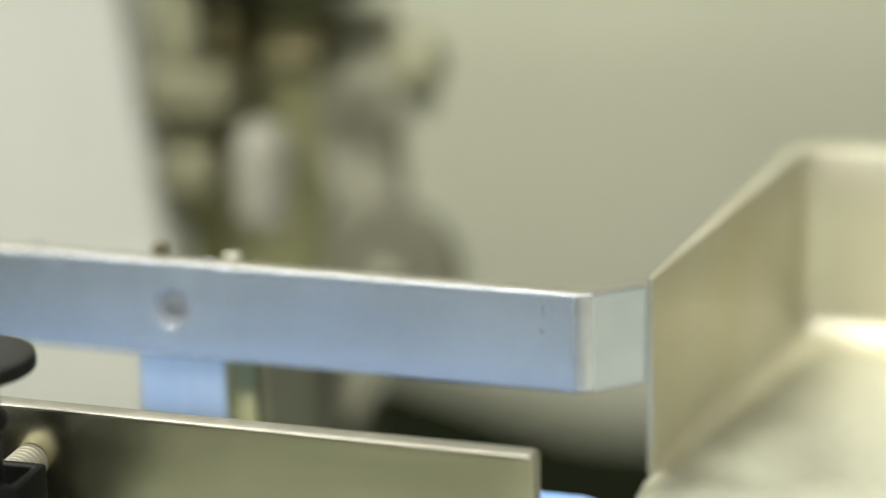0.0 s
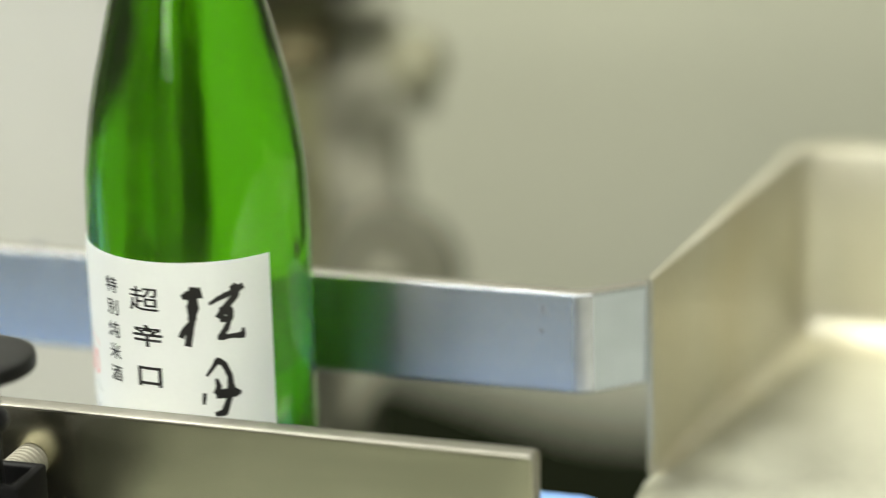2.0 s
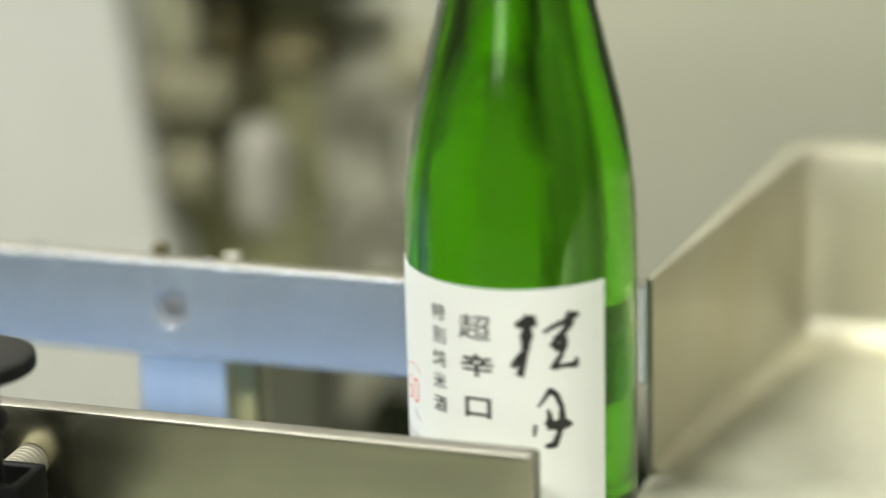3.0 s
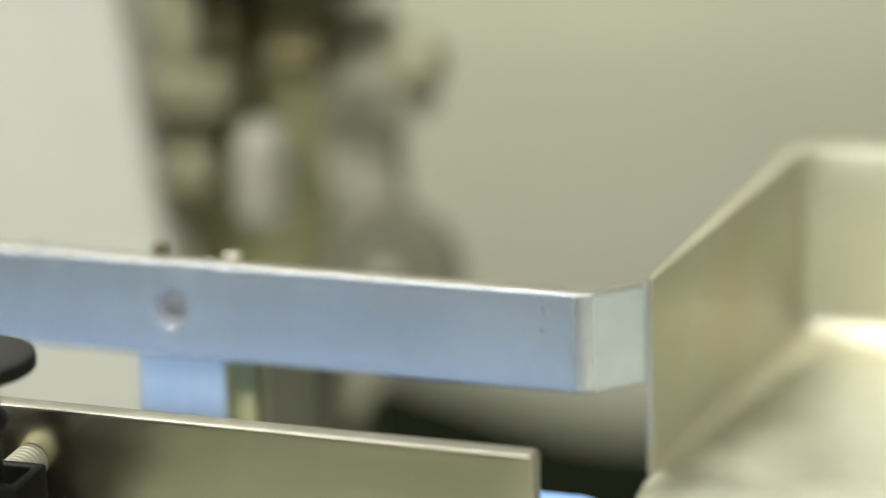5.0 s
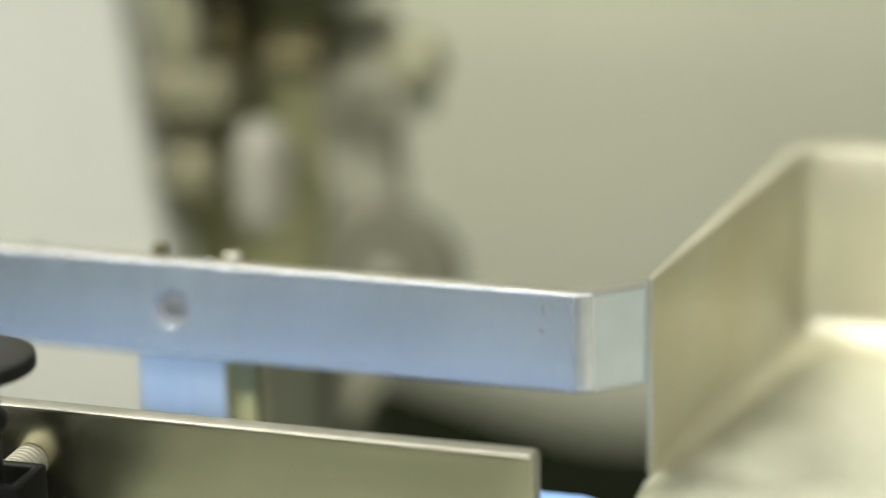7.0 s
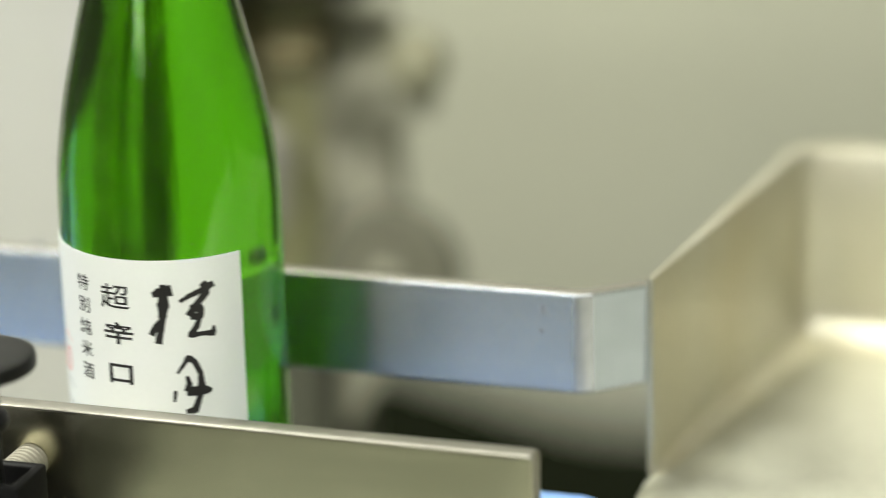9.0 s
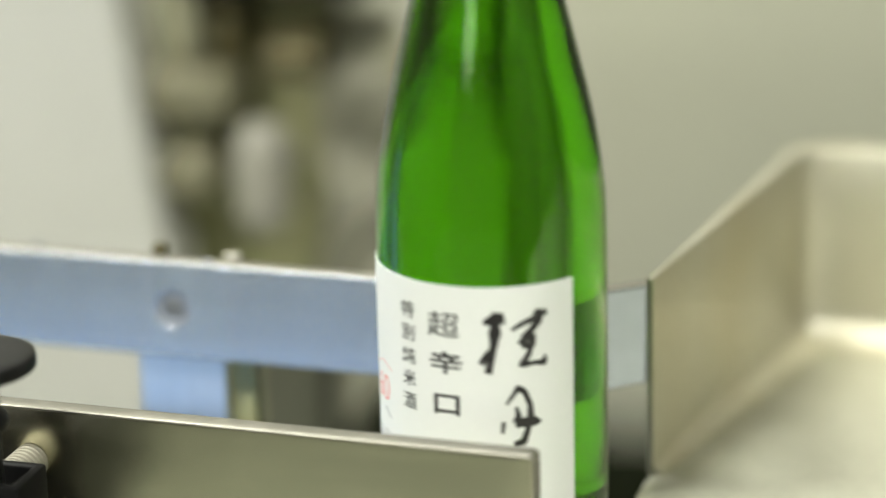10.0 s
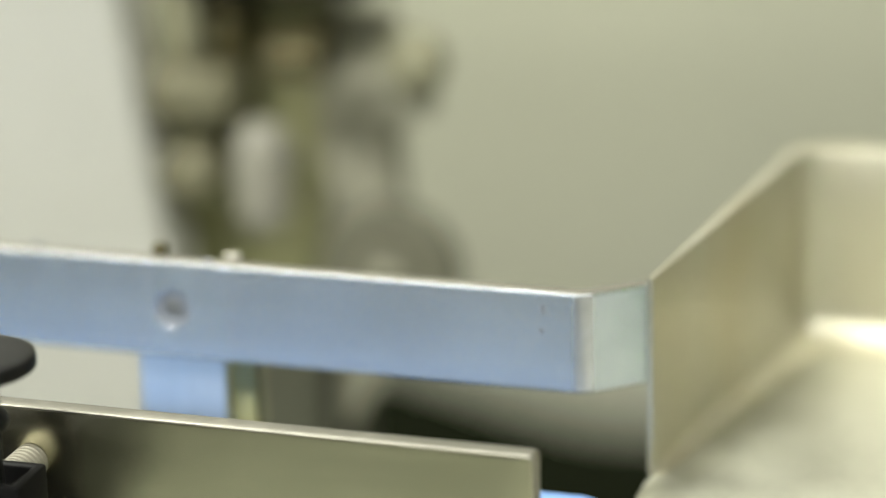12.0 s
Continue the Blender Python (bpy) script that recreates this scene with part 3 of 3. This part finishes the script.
def machine_cover():
    """A tall white cover whose edge leans."""
    root = empty("machine_cover", pose(0, 0, 0))
    bm = bmesh.new()
    lean, edge, y = -0.15, -0.1765, 0.27
    out = [(-0.62, FLOOR + 0.002), (edge, FLOOR + 0.002), (edge, -0.03), (edge + lean * 0.675, 0.645), (-0.62, 0.645)]
    vs = [bm.verts.new((x, y, z)) for x, z in out]
    f = bm.faces.new(vs)
    ex = bmesh.ops.extrude_face_region(bm, geom=[f])
    bmesh.ops.translate(bm, verts=[v for v in ex["geom"] if isinstance(v, bmesh.types.BMVert)], vec=(0, 0.03, 0))
    bmesh.ops.bevel(bm, geom=[e for e in bm.edges if e.calc_face_angle(0) > 0.3], offset=0.004, segments=3, profile=0.5, affect="EDGES")
    sharp(part("cover_panel", bm, WHITE, root, "white enamelled panel"), 30)
    part("edge_strip", box(-0.192, -0.1815, 0.2665, 0.2698, FLOOR + 0.01, -0.035, 0.001), WHITE, root, "white edge strip")
    tagged(root, "tall white machine cover with a leaning edge", "machine cover")


machine_cover()


def low_dark_box():
    # added near-black box, turned to follow the sloping edge of the dark area
    root = empty("low_dark_box", pose(-0.617, 1.55, -0.553, 0, 0, -26))
    part("body", box(-0.10, 1.10, -0.22, -0.006, FLOOR + 0.555, -0.040, 0.008), CHARCOAL, root)
    part("lid", box(-0.106, 1.106, -0.228, 0.0, -0.039, 0.0, 0.004), CHARCOAL, root)
    tagged(root, "near-black box added for the dark area low behind the conveyor", "cabinet")


low_dark_box()


# ---------------------------------------------------------------- bottles
R = 0.0305
LABEL_TOP, LABEL_BOT = 0.0798, 0.0085
LABEL_L, LABEL_R = -0.0435, 0.0317


def wrapped(bm, out):
    """Bends a flat drawing (x along the label, y up) round the bottle's front."""
    step = 0.0012
    xs = [v.co.x for v in bm.verts]
    x = min(xs) + step
    while x < max(xs):
        bmesh.ops.bisect_plane(bm, geom=bm.verts[:] + bm.edges[:] + bm.faces[:], plane_co=(x, 0, 0), plane_no=(1, 0, 0))
        x += step
    for v in bm.verts:
        a, r = v.co.x / R, R + out + v.co.z
        v.co = (r * math.sin(a), -r * math.cos(a), v.co.y)
    return bm


def strokes(lines, unit=0.001):
    """Brush strokes: each a run of (x, y, width) in millimetres on the label."""
    bm = bmesh.new()
    for line in lines:
        fine = []
        for (ax, ay, aw), (bx, by, bw) in zip(line, line[1:]):
            fine += [(ax + (bx - ax) * s / 6, ay + (by - ay) * s / 6, aw + (bw - aw) * s / 6) for s in range(6)]
        fine.append(line[-1])
        pairs = []
        for i, (x, y, w) in enumerate(fine):
            p, q = fine[max(i - 1, 0)], fine[min(i + 1, len(fine) - 1)]
            dx, dy = q[0] - p[0], q[1] - p[1]
            n = math.hypot(dx, dy) or 1
            k = w * (1 + 0.22 * noise.noise((x * 1.3, y * 1.3, 3.0))) / 2
            k *= 1.22
            pairs.append((bm.verts.new(((x - dy / n * k) * unit, (y + dx / n * k) * unit, 0)), bm.verts.new(((x + dy / n * k) * unit, (y - dx / n * k) * unit, 0))))
        for (a, b), (c, d) in zip(pairs, pairs[1:]):
            bm.faces.new((a, b, d, c))
    return bm


def writing(text, x, y, width, height, bold=0.0):
    """Words in the built-in font, centred at (x, y), of that size on the label."""
    data = bpy.data.curves.new("writing", "FONT")
    data.body, data.offset, data.resolution_u = text, bold, 3
    ob = new("writing", data)
    bpy.context.view_layer.update()
    me = bpy.data.meshes.new_from_object(ob.evaluated_get(bpy.context.evaluated_depsgraph_get()))
    bpy.data.objects.remove(ob)
    bpy.data.curves.remove(data)
    bm = bmesh.new()
    bm.from_mesh(me)
    bpy.data.meshes.remove(me)
    xs, ys = [v.co.x for v in bm.verts], [v.co.y for v in bm.verts]
    for v in bm.verts:
        v.co = (x + ((v.co.x - min(xs)) / (max(xs) - min(xs)) - 0.5) * width, y + ((v.co.y - min(ys)) / (max(ys) - min(ys)) - 0.5) * height, 0)
    return bm


def bars(x0, x1, y0, y1, count, fill=0.35):
    bm = bmesh.new()
    step = (x1 - x0) / count
    for i in range(count):
        a, b = x0 + step * i, x0 + step * (i + fill)
        bm.faces.new([bm.verts.new((p, q, 0)) for p, q in ((a, y0), (b, y0), (b, y1), (a, y1))])
    return bm


def sake_bottle():
    root = empty("sake_bottle")
    wall = [(0.0295, 0.0022), (0.0304, 0.0050), (0.0305, 0.0100), (0.0305, 0.0500), (0.0305, 0.0780), (0.03045, 0.0853), (0.0303, 0.0925), (0.0297, 0.1009), (0.0274, 0.1163), (0.0239, 0.1316), (0.0202, 0.1466), (0.0172, 0.1580), (0.0150, 0.1680), (0.0138, 0.1780), (0.0134, 0.1880)]
    outer = [(0, 0.0030), (0.016, 0.0024), (0.0250, 0.0002), (0.0275, 0.0004)] + eased(wall, 4) + [(0.0134, 0.1950), (0.0128, 0.1965)]
    inside = [(max(r - 0.0026, 0.0098), z) for r, z in eased(wall, 4) if z > 0.009]
    inner = [(0.0104, 0.1965)] + [(0.0105, 0.1950)] + inside[::-1] + [(0.0260, 0.0070), (0.0200, 0.0058), (0, 0.0064)]
    part("glass", lathe(outer + inner, 96), GLASS, root, "clear green glass body", smooth=True)
    level = 0.1640
    wet = [(r + 0.00025, z) for r, z in inside if z < level]
    liquid = [(0, 0.0062), (0.0200, 0.0056), (0.0262, 0.0068)] + wet + [(wet[-1][0] - 0.0016, level), (0, level)]
    part("sake", lathe(liquid, 96), SAKE, root, "clear sake filling the bottle to the shoulder", smooth=True)
    cap = lathe([(0.0100, 0.1930), (0.0146, 0.1930), (0.0148, 0.1940), (0.0148, 0.2080), (0.0140, 0.2095), (0, 0.2097)], 64)
    part("cap", cap, CAP, root, "silver screw cap")
    # dust and tiny droplets on the glass
    bm, rng = bmesh.new(), random.Random(11)
    skin = eased(wall, 4)
    for i in range(300):
        z, a, size = rng.uniform(0.081, 0.152), rng.gauss(0.2, 0.55), rng.uniform(0.00004, 0.00010)
        r = next(r0 + (r1 - r0) * (z - z0) / (z1 - z0) for (r0, z0), (r1, z1) in zip(skin, skin[1:]) if z0 <= z <= z1) + 0.00003
        c, e = Vector((r * math.sin(a), -r * math.cos(a), z)), Vector((math.cos(a), math.sin(a), 0))
        out = Vector((math.sin(a), -math.cos(a), 0)) * size
        ring = [bm.verts.new(c + e * size * 3.6 * math.cos(q) + Vector((0, 0, 1)) * size * 0.6 * math.sin(q)) for q in (math.pi * k / 3 for k in range(6))]
        tip = bm.verts.new(c + out)
        for k in range(6):
            bm.faces.new((ring[k], ring[(k + 1) % 6], tip))
    tagged(part("dust", bm, TAN, root, "pale dust specks"), kind="stuff")
    # paper label with real thickness
    bm = bmesh.new()
    n, rows = 60, [LABEL_BOT, LABEL_TOP]
    grid = [[[bm.verts.new(((R + o) * math.sin(u / R), -(R + o) * math.cos(u / R), z)) for z in rows] for u in (LABEL_L + (LABEL_R - LABEL_L) * i / n for i in range(n + 1))] for o in (0.00006, 0.00022)]
    for i in range(n):
        g = grid[1]
        bm.faces.new((g[i][0], g[i + 1][0], g[i + 1][1], g[i][1]))
        for j in (0, 1):
            bm.faces.new((grid[0][i][j], grid[0][i + 1][j], grid[1][i + 1][j], grid[1][i][j]))
    for i in (0, n):
        bm.faces.new((grid[0][i][0], grid[0][i][1], grid[1][i][1], grid[1][i][0]))
    paper = sharp(part("label", bm, PAPER, root, "white paper label"), 40)
    # the maker's brush mark, as plain strokes
    mark = [
        [(6.9, 70.3, 1.0), (8.6, 70.9, 2.2), (12.2, 71.6, 2.6)], [(9.9, 73.2, 1.4), (9.8, 68, 2.6), (9.3, 63.5, 1.5), (8.6, 60, 1.5), (7.9, 56.6, 1.6)],
        [(6.2, 59.0, 1.5), (7.4, 61.5, 1.3), (10.4, 64.8, 0.8)], [(8.6, 66.8, 2.4), (10.8, 68.0, 0.8)],
        [(14.0, 68.2, 0.8), (16.5, 69.6, 1.1), (19.5, 70.7, 1.3), (23.4, 72.4, 1.5)], [(20.3, 73.0, 1.5), (21.3, 71.5, 2.2), (21.0, 69.8, 1.6), (18.4, 67.0, 1.6), (16.3, 64.0, 1.8)],
        [(16.6, 66.0, 2.0), (19.5, 66.0, 1.8), (19.4, 63.8, 1.5), (16.6, 63.6, 1.2)], [(19.4, 63.8, 1.0), (18.2, 61.0, 1.4), (16.4, 58.6, 1.4), (19.5, 58.8, 1.0), (22.6, 58.6, 1.6), (22.9, 60.6, 0.6)],
        [(12.4, 48.0, 0.6), (14.0, 50.2, 0.9), (15.6, 52.4, 1.4), (17.2, 51.0, 1.4), (18.6, 47.6, 1.2), (18.7, 44.0, 1.7), (17.9, 40.6, 1.3), (16.7, 37.4, 1.6), (14.2, 37.0, 1.1)],
        [(14.6, 42.6, 1.8), (17.6, 42.8, 2.4), (19.6, 42.7, 2.2), (21.5, 42.5, 0.7)], [(14.9, 47.2, 0.6), (15.5, 44.8, 1.4), (14.6, 42.8, 1.4)], [(11.7, 43.2, 0.9), (11.3, 40.0, 0.7)],
    ]
    part("brush_mark", wrapped(strokes(mark), 0.00027), INK, paper, "black brush strokes")
    for ch, x, y, w, h in (("超", -0.0038, 0.0692, 0.0088, 0.0068), ("辛", -0.0033, 0.0589, 0.0090, 0.0062), ("口", -0.0032, 0.0473, 0.0072, 0.0056)):
        part("printed_character", wrapped(writing(ch, x, y, w, h, 0.006 if ch == "超" else 0.022), 0.00027), INK, paper, "black printed character")
    for i, ch in enumerate("特別純米酒"):
        part("small_character", wrapped(writing(ch, -0.0149, 0.0714 - 0.0063 * i, 0.0046, 0.0045, 0.012), 0.00027), INK, paper, "small black printed character")
    part("red_number", wrapped(writing("60", -0.0285, 0.0462, 0.0080, 0.0072, -0.010), 0.00027), RED_INK, paper, "red printed number")
    ring = [[(-27.8 + 6.3 * math.cos(a), 47.2 + 6.3 * math.sin(a), 0.18) for a in (radians(15 * i) for i in range(3, 10))]]
    part("red_arc", wrapped(strokes(ring), 0.00027), RED_INK, paper, "thin red arc")
    for i in range(8):
        part("thin_bar", wrapped(bars(-0.0370 + 0.00465 * i, -0.0332 + 0.00465 * i, 0.0292, 0.0344, 2, 0.36), 0.00027), GREY_INK, paper, "thin grey bar")
    part("small_words", wrapped(writing("Extra Dry", -0.0185, 0.0244, 0.026, 0.0052, 0.0), 0.00027), BLUE_INK, paper, "small blue grey words")
    part("pen_tick", wrapped(strokes([[(-27.2, 40.8, 0.5), (-25.4, 39.2, 0.5), (-23.6, 38.2, 0.25)]]), 0.00027), GREY_INK, paper)
    return tagged(root, "green glass sake bottle with a white brush-lettered label", "bottle", "bottles on the conveyor")


SPEED = 0.09133
bottle_a = sake_bottle()
bottle_b = copy_thing(bottle_a, pose(-0.875, 0, 0))


def motions():
    walk(bottle_a, [(t, pose(SPEED * (t - 2.5), 0, 0.0002)) for t in (0, 4, 8, 12)])
    walk(bottle_b, [(t, pose(SPEED * (t - 9.588), 0, 0.0002, 0, 0, -0.7)) for t in (0, 4, 8, 12)])


motions()
